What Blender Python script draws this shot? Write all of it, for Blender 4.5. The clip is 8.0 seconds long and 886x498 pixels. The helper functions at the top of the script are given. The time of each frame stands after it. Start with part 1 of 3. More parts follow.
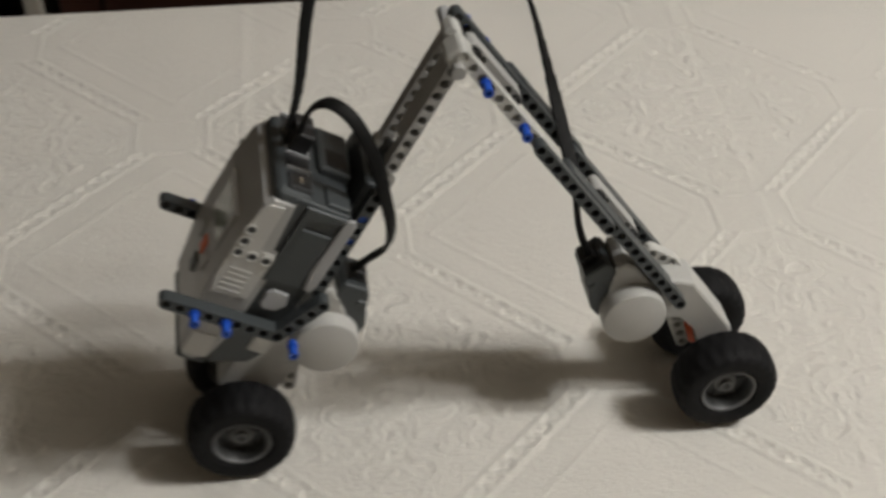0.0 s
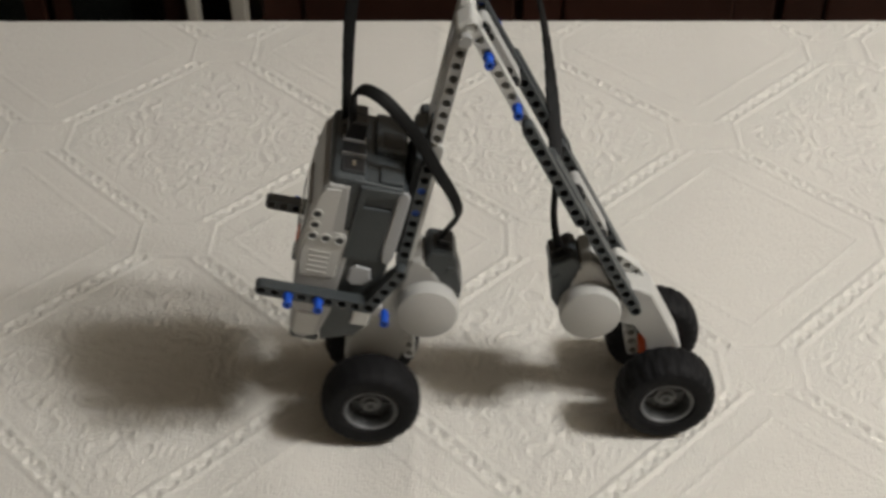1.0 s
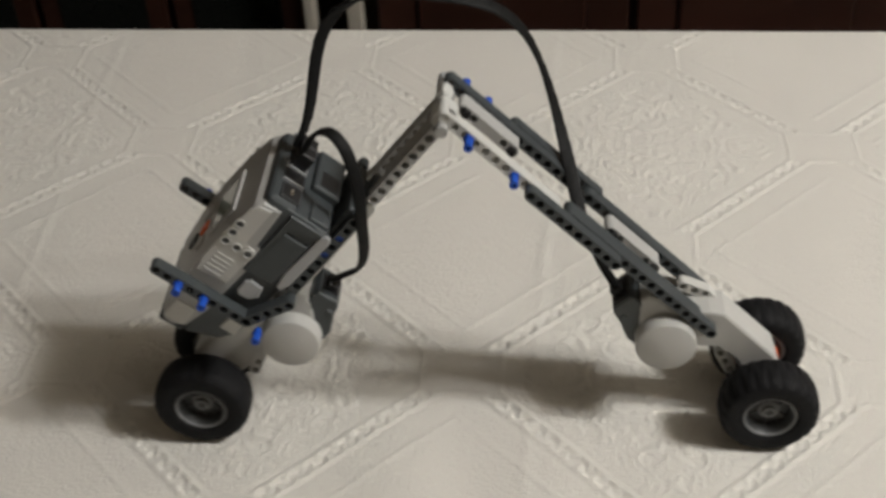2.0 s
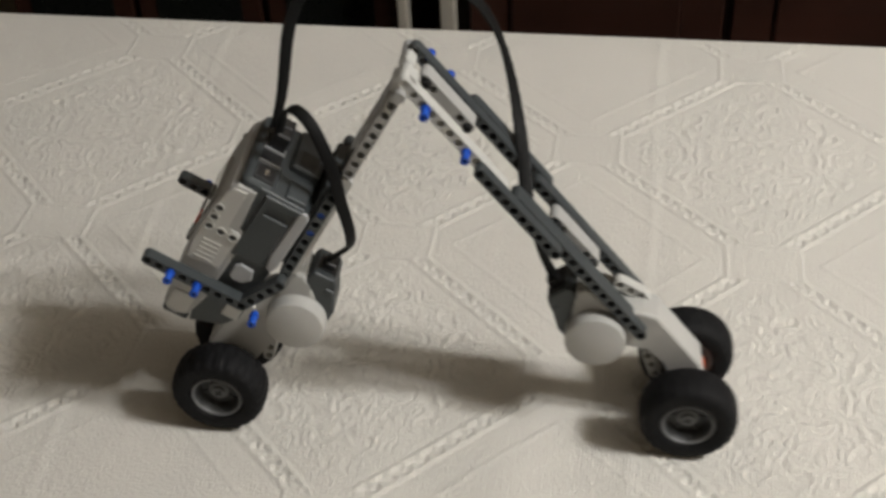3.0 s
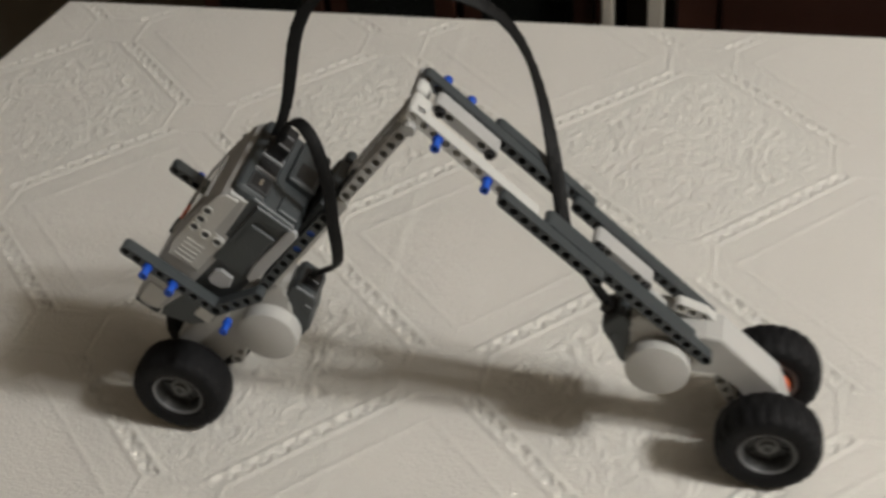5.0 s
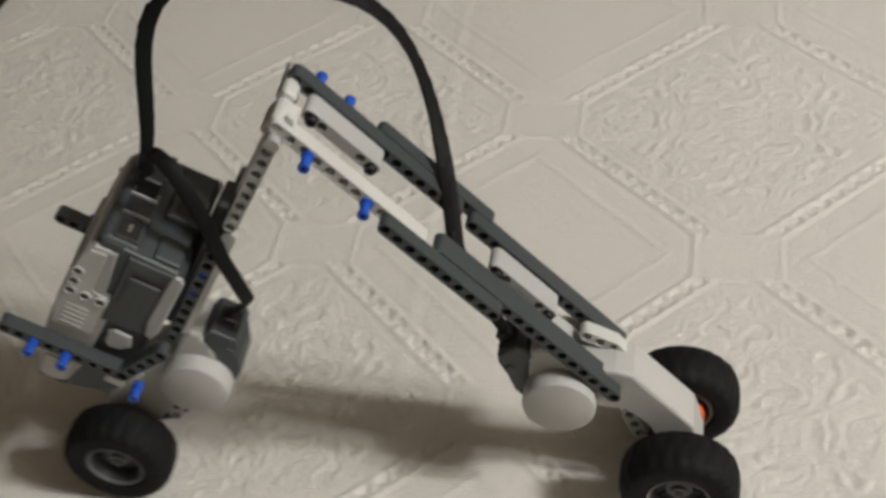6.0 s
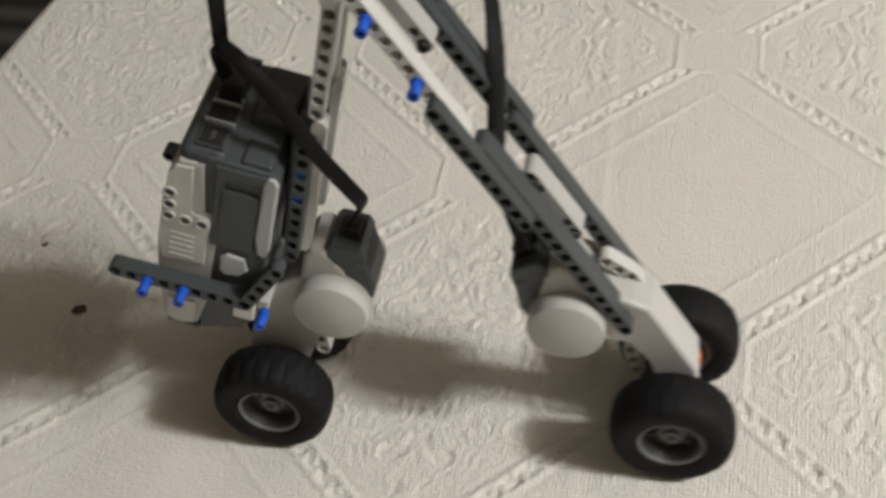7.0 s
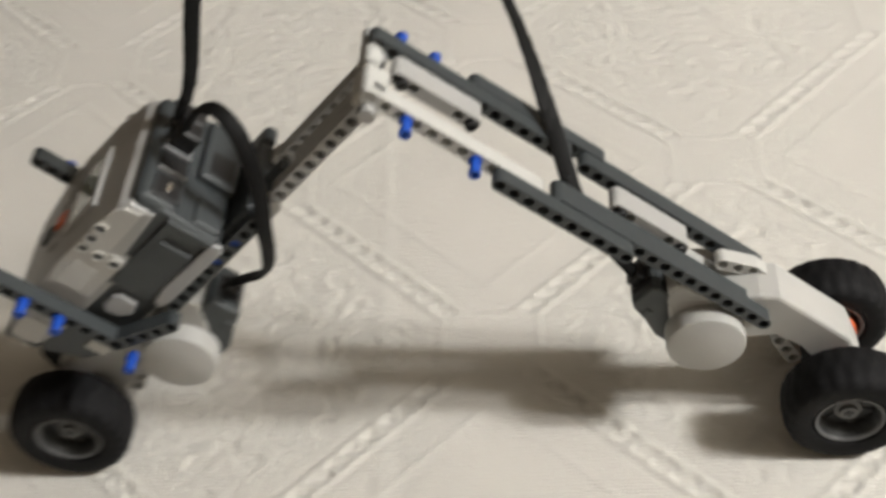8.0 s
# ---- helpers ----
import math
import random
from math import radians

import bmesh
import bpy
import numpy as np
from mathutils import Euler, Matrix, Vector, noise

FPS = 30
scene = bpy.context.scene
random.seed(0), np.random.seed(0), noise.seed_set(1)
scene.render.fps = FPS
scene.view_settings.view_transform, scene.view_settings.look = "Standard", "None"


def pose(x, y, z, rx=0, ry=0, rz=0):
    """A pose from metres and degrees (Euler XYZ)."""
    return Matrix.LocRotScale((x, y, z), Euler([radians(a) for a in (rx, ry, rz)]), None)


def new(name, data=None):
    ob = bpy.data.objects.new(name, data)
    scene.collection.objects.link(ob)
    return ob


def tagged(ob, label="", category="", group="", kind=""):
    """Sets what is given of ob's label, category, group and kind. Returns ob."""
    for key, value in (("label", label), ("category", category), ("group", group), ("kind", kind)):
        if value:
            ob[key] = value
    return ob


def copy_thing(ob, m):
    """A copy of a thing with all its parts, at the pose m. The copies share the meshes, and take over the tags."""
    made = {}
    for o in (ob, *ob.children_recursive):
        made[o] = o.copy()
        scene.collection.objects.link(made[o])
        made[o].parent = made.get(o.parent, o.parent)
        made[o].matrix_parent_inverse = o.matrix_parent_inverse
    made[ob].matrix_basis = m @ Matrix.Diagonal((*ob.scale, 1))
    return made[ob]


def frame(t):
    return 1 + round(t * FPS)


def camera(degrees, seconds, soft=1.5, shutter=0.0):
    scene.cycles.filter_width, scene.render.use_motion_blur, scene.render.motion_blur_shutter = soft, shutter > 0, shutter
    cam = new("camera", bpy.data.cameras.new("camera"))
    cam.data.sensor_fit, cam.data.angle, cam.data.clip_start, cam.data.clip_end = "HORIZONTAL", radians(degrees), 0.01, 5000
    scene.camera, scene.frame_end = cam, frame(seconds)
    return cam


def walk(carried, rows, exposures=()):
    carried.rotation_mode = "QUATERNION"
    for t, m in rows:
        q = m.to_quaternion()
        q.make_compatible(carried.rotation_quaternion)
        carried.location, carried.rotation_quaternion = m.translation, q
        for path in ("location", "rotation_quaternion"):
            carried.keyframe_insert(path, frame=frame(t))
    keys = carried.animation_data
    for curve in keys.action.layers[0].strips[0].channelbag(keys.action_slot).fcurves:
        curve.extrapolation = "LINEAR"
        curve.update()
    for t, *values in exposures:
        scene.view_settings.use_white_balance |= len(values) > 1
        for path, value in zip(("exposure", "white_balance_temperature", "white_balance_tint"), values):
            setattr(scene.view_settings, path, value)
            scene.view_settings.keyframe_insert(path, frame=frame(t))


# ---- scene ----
cam = camera(37.28, 8.0, soft=3.2, shutter=0.6)


def eye(x, y, z, yaw, pitch, roll):
    """A camera pose: turned right by yaw, down by pitch, then leaned by roll, in degrees."""
    return pose(x, y, z, 0, 0, -yaw) @ pose(0, 0, 0, 90 - pitch, 0, 0) @ pose(0, 0, 0, 0, 0, roll)


PATH = [
    (0.0, 0.093, -0.857, 0.622, 8.31, 41.35, 1.31),
    (0.5, 0.059, -0.893, 0.632, 3.80, 39.92, 0.93),
    (0.8, 0.064, -0.917, 0.637, 0.43, 39.67, 0.18),
    (1.0, 0.076, -0.926, 0.645, -0.84, 39.78, -0.45),
    (1.5, 0.080, -0.931, 0.647, -3.78, 39.47, -2.07),
    (1.7, 0.075, -0.938, 0.646, -4.82, 39.03, -2.63),
    (2.8, 0.059, -0.929, 0.669, -10.76, 40.14, -3.64),
    (3.0, 0.036, -0.939, 0.654, -10.09, 39.10, -2.87),
    (3.5, 0.033, -0.929, 0.663, -12.63, 39.36, -3.75),
    (4.0, 0.027, -0.931, 0.660, -13.71, 38.46, -3.33),
    (4.5, 0.025, -0.925, 0.662, -17.40, 38.58, -5.58),
    (4.7, -0.031, -0.920, 0.645, -16.46, 38.16, -5.01),
    (5.8, -0.145, -0.779, 0.614, -15.78, 43.53, -8.00),
    (6.0, -0.156, -0.761, 0.618, -16.44, 43.75, -9.58),
    (6.5, -0.238, -0.760, 0.601, -18.31, 43.64, -10.18),
    (6.6, -0.254, -0.759, 0.603, -17.86, 44.42, -10.06),
    (6.8, -0.267, -0.751, 0.602, -18.01, 45.81, -9.71),
    (7.0, -0.269, -0.744, 0.583, -17.93, 45.75, -9.49),
    (7.4, -0.274, -0.785, 0.576, -15.09, 44.11, -9.37),
    (7.5, -0.282, -0.768, 0.580, -14.34, 45.70, -9.73),
    (8.0, -0.249, -0.759, 0.569, -6.70, 45.60, -7.91),
]
walk(cam, [(row[0], eye(*row[1:])) for row in PATH], exposures=[(0.0, 0.12), (0.5, 0.3), (1.5, 0.40), (3.5, 0.6), (4.5, 0.65), (6.0, 0.72), (7.0, 0.98), (7.5, 1.0), (8.0, 1.1)])

# ---- light: one ceiling lamp at night, bounced by unseen brownish walls ----
world = bpy.data.worlds.new("room_dark")
scene.world = world
world.use_nodes = True
world.node_tree.nodes["Background"].inputs[0].default_value = (1.0, 0.93, 0.84, 1)
world.node_tree.nodes["Background"].inputs[1].default_value = 0.05
LAMP = Vector((1.6, -0.65, 1.8))
for k in range(3):
    bulb = bpy.data.lights.new("lamp_bulb", "POINT")
    bulb.energy, bulb.color, bulb.shadow_soft_size = 34.8, (0.975, 0.97, 0.955), 0.085
    new("lamp_bulb", bulb).location = LAMP + Vector((0.15 * math.cos(2.1 * k + 0.5), 0.15 * math.sin(2.1 * k + 0.5), 0))


# ---- materials ----
def material(name, colour, rough=0.5, metal=0.0, vary=0.08, scale=30.0, bump=0.0, bump_scale=200.0, coat=0.0, colour2=None, rough_vary=0.12, spec=0.5):
    m = bpy.data.materials.new(name)
    m.use_nodes = True
    nt = m.node_tree
    n, l = nt.nodes, nt.links
    b = n["Principled BSDF"]
    co = n.new("ShaderNodeTexCoord")
    big = n.new("ShaderNodeTexNoise")
    big.inputs["Scale"].default_value, big.inputs["Detail"].default_value = scale, 5
    l.new(co.outputs["Object"], big.inputs["Vector"])
    mix = n.new("ShaderNodeMix")
    mix.data_type = "RGBA"
    dark = colour2 or tuple(c * (1 - 2.2 * vary) for c in colour)
    mix.inputs["A"].default_value = (*dark, 1)
    mix.inputs["B"].default_value = (*[min(1, c * (1 + vary)) for c in colour], 1)
    l.new(big.outputs["Fac"], mix.inputs["Factor"])
    l.new(mix.outputs["Result"], b.inputs["Base Color"])
    fine = n.new("ShaderNodeTexNoise")
    fine.inputs["Scale"].default_value, fine.inputs["Detail"].default_value = bump_scale, 4
    l.new(co.outputs["Object"], fine.inputs["Vector"])
    ramp = n.new("ShaderNodeMapRange")
    ramp.inputs["To Min"].default_value, ramp.inputs["To Max"].default_value = rough - rough_vary, min(1, rough + rough_vary)
    l.new(fine.outputs["Fac"], ramp.inputs["Value"])
    l.new(ramp.outputs["Result"], b.inputs["Roughness"])
    b.inputs["Metallic"].default_value = metal
    b.inputs["Specular IOR Level"].default_value = spec
    b.inputs["Coat Weight"].default_value = coat
    if bump:
        bp = n.new("ShaderNodeBump")
        bp.inputs["Strength"].default_value, bp.inputs["Distance"].default_value = bump, 0.0006
        l.new(fine.outputs["Fac"], bp.inputs["Height"])
        l.new(bp.outputs["Normal"], b.inputs["Normal"])
    return m


DARK = material("dark_grey_plastic", (0.05, 0.058, 0.062), 0.42, vary=0.1, bump=0.06, bump_scale=900)
LIGHT = material("light_grey_plastic", (0.42, 0.42, 0.41), 0.42, vary=0.06, bump=0.05, bump_scale=900)
WHITE = material("pale_grey_plastic", (0.56, 0.56, 0.535), 0.4, vary=0.05, bump=0.05, bump_scale=900)
BLACK = material("black_plastic", (0.014, 0.014, 0.015), 0.4, bump=0.05, bump_scale=900)
RUBBER = material("black_rubber", (0.007, 0.007, 0.008), 0.7, spec=0.2, vary=0.25, scale=90, bump=0.25, bump_scale=700)
BLUE = material("blue_plastic", (0.012, 0.085, 0.5), 0.38, vary=0.06)
ORANGE = material("orange_plastic", (0.8, 0.13, 0.03), 0.42, vary=0.06)
RIM = material("grey_rim_plastic", (0.13, 0.133, 0.136), 0.5, vary=0.08)
MOTOR = material("motor_grey_plastic", (0.47, 0.47, 0.45), 0.45, vary=0.06, bump=0.05, bump_scale=900)
# darker plastic tone that carries the shade inside recesses and openings
RECESS_SHADE = material("recess_shade_plastic", (0.045, 0.047, 0.049), 0.55, vary=0.1)
PEARL = material("pearl_grey_plastic", (0.42, 0.43, 0.44), 0.5, metal=0.05, vary=0.05)
CABLE = material("black_cable_sheath", (0.007, 0.007, 0.007), 0.6, spec=0.15, vary=0.15, scale=60)
METAL = material("tinned_metal", (0.75, 0.74, 0.7), 0.25, metal=1.0)
SCREEN = material("lcd_screen", (0.33, 0.36, 0.3), 0.15, vary=0.04, coat=0.5)
WOOD = material("dark_brown_wood", (0.038, 0.014, 0.009), 0.38, vary=0.35, scale=6, bump=0.15, bump_scale=60)
WOODLEG = material("table_wood", (0.12, 0.06, 0.03), 0.5, vary=0.3, scale=9, bump=0.1, bump_scale=80)
GLASS = material("black_cabinet_glass", (0.008, 0.009, 0.008), 0.3, vary=0.2, scale=5, spec=0.3)
PAINT = material("cream_paint", (0.42, 0.39, 0.33), 0.5, vary=0.06, scale=8)
# unseen wall and ceiling tones, set to weaken and warm the bounced light
WALL = material("unseen_wall_tone", (0.24, 0.2, 0.15), 0.9, vary=0.04, scale=3, bump=0.2, bump_scale=60)
CEIL = material("unseen_ceiling_tone", (0.44, 0.40, 0.345), 0.9, vary=0.03, scale=2)
STAIN = material("brown_stain", (0.1, 0.07, 0.048), 0.9, vary=0.3, scale=400)


def cloth_material():
    m = material("white_cotton_jacquard", (0.715, 0.695, 0.643), 0.92, vary=0.025, scale=9, rough_vary=0.05)
    n, l = m.node_tree.nodes, m.node_tree.links
    b = n["Principled BSDF"]
    co = n.new("ShaderNodeTexCoord")
    hs = []
    for axis in "XY":
        w = n.new("ShaderNodeTexWave")
        w.bands_direction = axis
        w.inputs["Scale"].default_value, w.inputs["Distortion"].default_value, w.inputs["Detail"].default_value = 150, 5.0, 3
        l.new(co.outputs["Object"], w.inputs["Vector"])
        hs.append(w)
    s = n.new("ShaderNodeMath")
    s.operation = "ADD"
    l.new(hs[0].outputs["Fac"], s.inputs[0])
    l.new(hs[1].outputs["Fac"], s.inputs[1])
    g = n.new("ShaderNodeTexNoise")
    g.inputs["Scale"].default_value, g.inputs["Detail"].default_value = 420, 6
    l.new(co.outputs["Object"], g.inputs["Vector"])
    s2 = n.new("ShaderNodeMath")
    s2.operation = "MULTIPLY_ADD"
    s2.inputs[1].default_value = 6.0
    l.new(g.outputs["Fac"], s2.inputs[0])
    l.new(s.outputs["Value"], s2.inputs[2])
    bp = n.new("ShaderNodeBump")
    bp.inputs["Strength"].default_value, bp.inputs["Distance"].default_value = 0.5, 0.0005
    l.new(s2.outputs["Value"], bp.inputs["Height"])
    l.new(bp.outputs["Normal"], b.inputs["Normal"])
    b.inputs["Sheen Weight"].default_value = 0.15
    return m


CLOTH = cloth_material()


def floor_material():
    m = material("woven_dark_rug", (0.05, 0.05, 0.04), 0.95, vary=0.3, scale=14, bump=0.5, bump_scale=300)
    n, l = m.node_tree.nodes, m.node_tree.links
    co = n["Texture Coordinate"]
    w = n.new("ShaderNodeTexWave")
    w.bands_direction = "Y"
    w.inputs["Scale"].default_value, w.inputs["Distortion"].default_value, w.inputs["Detail"].default_value = 4.5, 2.5, 4
    l.new(co.outputs["Object"], w.inputs["Vector"])
    cr = n.new("ShaderNodeValToRGB")
    cr.color_ramp.elements[0].color = (0.02, 0.02, 0.016, 1)
    cr.color_ramp.elements[1].color = (0.1, 0.095, 0.075, 1)
    l.new(w.outputs["Fac"], cr.inputs["Fac"])
    l.new(cr.outputs["Color"], n["Principled BSDF"].inputs["Base Color"])
    return m


FLOOR = floor_material()


# ---- mesh helpers ----
def part(name, bm, mat, parent=None, label="", smooth=False):
    """Links a bmesh as one mesh object under a thing or part."""
    me = bpy.data.meshes.new(name)
    bmesh.ops.recalc_face_normals(bm, faces=bm.faces[:])
    bm.to_mesh(me)
    bm.free()
    me.materials.append(mat)
    if smooth:
        for p in me.polygons:
            p.use_smooth = True
        me.set_sharp_from_angle(angle=radians(38))
    ob = new(name, me)
    ob.parent = parent
    if label:
        ob["label"] = label
    return ob


def box(x0, x1, y0, y1, z0, z1, bevel=0.0, seg=2, bm=None):
    bm = bm or bmesh.new()
    v = [bm.verts.new((x, y, z)) for x in (x0, x1) for y in (y0, y1) for z in (z0, z1)]
    made = [bm.faces.new([v[i] for i in q]) for q in ((0, 1, 3, 2), (4, 6, 7, 5), (0, 4, 5, 1), (2, 3, 7, 6), (0, 2, 6, 4), (1, 5, 7, 3))]
    if bevel:
        edges = {e for f in made for e in f.edges}
        bmesh.ops.bevel(bm, geom=list(edges), offset=bevel, segments=seg, affect="EDGES", profile=0.5)
    return bm


def prism(outline, y0, y1, bevel=0.0, seg=2, bm=None):
    """An outline in x and z, drawn through from y0 to y1, with rounded rims."""
    bm = bm or bmesh.new()
    a = [bm.verts.new((x, y0, z)) for x, z in outline]
    b = [bm.verts.new((x, y1, z)) for x, z in outline]
    k = len(a)
    caps = [bm.faces.new(a[::-1]), bm.faces.new(b)]
    for i in range(k):
        bm.faces.new((a[i], a[(i + 1) % k], b[(i + 1) % k], b[i]))
    if bevel:
        edges = {e for f in caps for e in f.edges}
        bmesh.ops.bevel(bm, geom=list(edges), offset=bevel, segments=seg, affect="EDGES", profile=0.5)
    return bm


def rounded(x0, x1, z0, z1, r, n=5):
    pts = []
    for cx, cz, s in ((x1 - r, z1 - r, 0), (x0 + r, z1 - r, 90), (x0 + r, z0 + r, 180), (x1 - r, z0 + r, 270)):
        pts += [(cx + r * math.cos(radians(s + 90 * k / n)), cz + r * math.sin(radians(s + 90 * k / n))) for k in range(n + 1)]
    return pts


def ring(profile, n=40, bm=None, centre=(0, 0)):
    """A lathe about the y axis: profile of (radius, y)."""
    bm = bm or bmesh.new()
    loops = []
    for r, y in profile:
        if r < 1e-6:
            loops.append([bm.verts.new((centre[0], y, centre[1]))] * n)
        else:
            loops.append([bm.verts.new((centre[0] + r * math.cos(2 * math.pi * k / n), y, centre[1] + r * math.sin(2 * math.pi * k / n))) for k in range(n)])
    for a, b in zip(loops, loops[1:]):
        for k in range(n):
            q = [a[k], a[(k + 1) % n], b[(k + 1) % n], b[k]]
            u = []
            for v in q:
                if v not in u:
                    u.append(v)
            if len(u) > 2:
                bm.faces.new(u)
    return bm


MM = 0.001
PITCH = 0.008


def beam_mesh(bm, m, holes, y0, y1, half=0.0035, hole=0.0026, plain=()):
    """A studless beam with real holes; m maps its own x (along) and z to the leg."""
    n = 16
    rows = []
    for i in range(holes):
        outer, inner = [], []
        for k in range(n):
            a = 2 * math.pi * k / n
            c, s = math.cos(a), math.sin(a)
            inner.append((i * PITCH + hole * c, hole * s))
            end = (i == 0 and c < -1e-6) or (i == holes - 1 and c > 1e-6)
            if end:
                outer.append((i * PITCH + half * c, half * s))
            else:
                w = PITCH / 2
                if k % 4 == 2:
                    outer.append((i * PITCH + math.copysign(w, c), math.copysign(half, s)))
                else:
                    f = min(w / abs(c) if abs(c) > 1e-6 else 9, half / abs(s) if abs(s) > 1e-6 else 9)
                    outer.append((i * PITCH + f * c, f * s))
        rows.append((outer, inner))

    def put(p, y):
        return bm.verts.new(m @ Vector((p[0], y, p[1])))
    for i, (outer, inner) in enumerate(rows):
        for y, flip in ((y0, False), (y1, True)):
            if i in plain:
                bm.faces.new([put(p, y) for p in outer])
                continue
            vo, vi = [put(p, y) for p in outer], [put(p, y) for p in inner]
            for k in range(n):
                bm.faces.new((vo[k], vo[(k + 1) % n], vi[(k + 1) % n], vi[k]))
        a, b = [put(p, y0) for p in inner], [put(p, y1) for p in inner]
        a2, b2 = [put(p, y0) for p in outer], [put(p, y1) for p in outer]
        for k in range(n):
            if i not in plain:
                bm.faces.new((a[k], a[(k + 1) % n], b[(k + 1) % n], b[k]))
            mid = (outer[k][0] + outer[(k + 1) % n][0]) / 2
            inside = abs(abs(mid - i * PITCH) - PITCH / 2) < 1e-5
            if not inside:
                bm.faces.new((a2[k], a2[(k + 1) % n], b2[(k + 1) % n], b2[k]))


def beam(name, parent, mat, start, end, y0, thick=7.8, label="", extra=None, plain=()):
    """A straight beam from hole to hole, in millimetres of the leg's x and z; extra: more holes past the end, in another direction."""
    bm = bmesh.new()
    todo = [(start, end)] + ([(end, extra)] if extra else [])
    for s, e in todo:
        dx, dz = (e[0] - s[0]) * MM, (e[1] - s[1]) * MM
        holes = max(2, round(math.hypot(dx, dz) / PITCH) + 1)
        m = Matrix.Translation((s[0] * MM, 0, s[1] * MM)) @ Matrix.Rotation(-math.atan2(dz, dx), 4, "Y")
        beam_mesh(bm, m, holes, y0 * MM, (y0 + thick) * MM, plain=plain)
    bmesh.ops.remove_doubles(bm, verts=bm.verts[:], dist=1e-5)
    return part(name, bm, mat, parent, label)


def pin(parent, x, z, y, out, mat=None, length=8.0):
    """A friction pin that stands out of a hole along y; out is -1 or 1."""
    L = length * MM * out
    y = y * MM
    bm = ring([(0, y - out * 0.002), (0.0024, y - out * 0.002), (0.0024, y + 0.1 * L), (0.0031, y + 0.1 * L), (0.0031, y + 0.22 * L), (0.0024, y + 0.22 * L), (0.0024, y + 0.8 * L), (0.0029, y + 0.85 * L), (0.0027, y + L), (0.0013, y + L), (0.0013, y + 0.5 * L), (0, y + 0.5 * L)], 14, centre=(x * MM, z * MM))
    return part("pin", bm, mat or BLUE, parent, smooth=True)


def ribbon(points, wide, thin, across, bm=None):
    """A flat cable through points; across gives its broad direction at each point."""
    bm = bm or bmesh.new()
    loops = []
    for i, p in enumerate(points):
        t = (points[min(i + 1, len(points) - 1)] - points[max(i - 1, 0)]).normalized()
        w = across[i] if isinstance(across, list) else across
        w = (w - t * w.dot(t)).normalized()
        h = t.cross(w)
        loops.append([bm.verts.new(p + w * (math.copysign(abs(math.cos(a)) ** 0.45, math.cos(a)) * wide / 2) + h * (math.sin(a) * thin / 2)) for a in (2 * math.pi * k / 10 for k in range(10))])
    for a, b in zip(loops, loops[1:]):
        for k in range(10):
            bm.faces.new((a[k], a[(k + 1) % 10], b[(k + 1) % 10], b[k]))
    bm.faces.new(loops[0][::-1])
    bm.faces.new(loops[-1])
    return bm


def smooth_path(points, n):
    """A Catmull-Rom path through points, n steps a span."""
    pts = [points[0] * 2 - points[1]] + points + [points[-1] * 2 - points[-2]]
    out = []
    for i in range(1, len(pts) - 2):
        a, b, c, d = pts[i - 1:i + 3]
        for k in range(n):
            t = k / n
            out.append(0.5 * ((2 * b) + (c - a) * t + (2 * a - 5 * b + 4 * c - d) * t * t + (3 * b - a - 3 * c + d) * t ** 3))
    return out + [points[-1]]


# ---- setting: room, table, cloth ----
BACK, LEFT, RIGHT, FRONT = 0.2005, -0.818, 0.82, -0.72
CW, CH, CA, CB = 0.2863, 0.2804, 0.0281, 0.0207


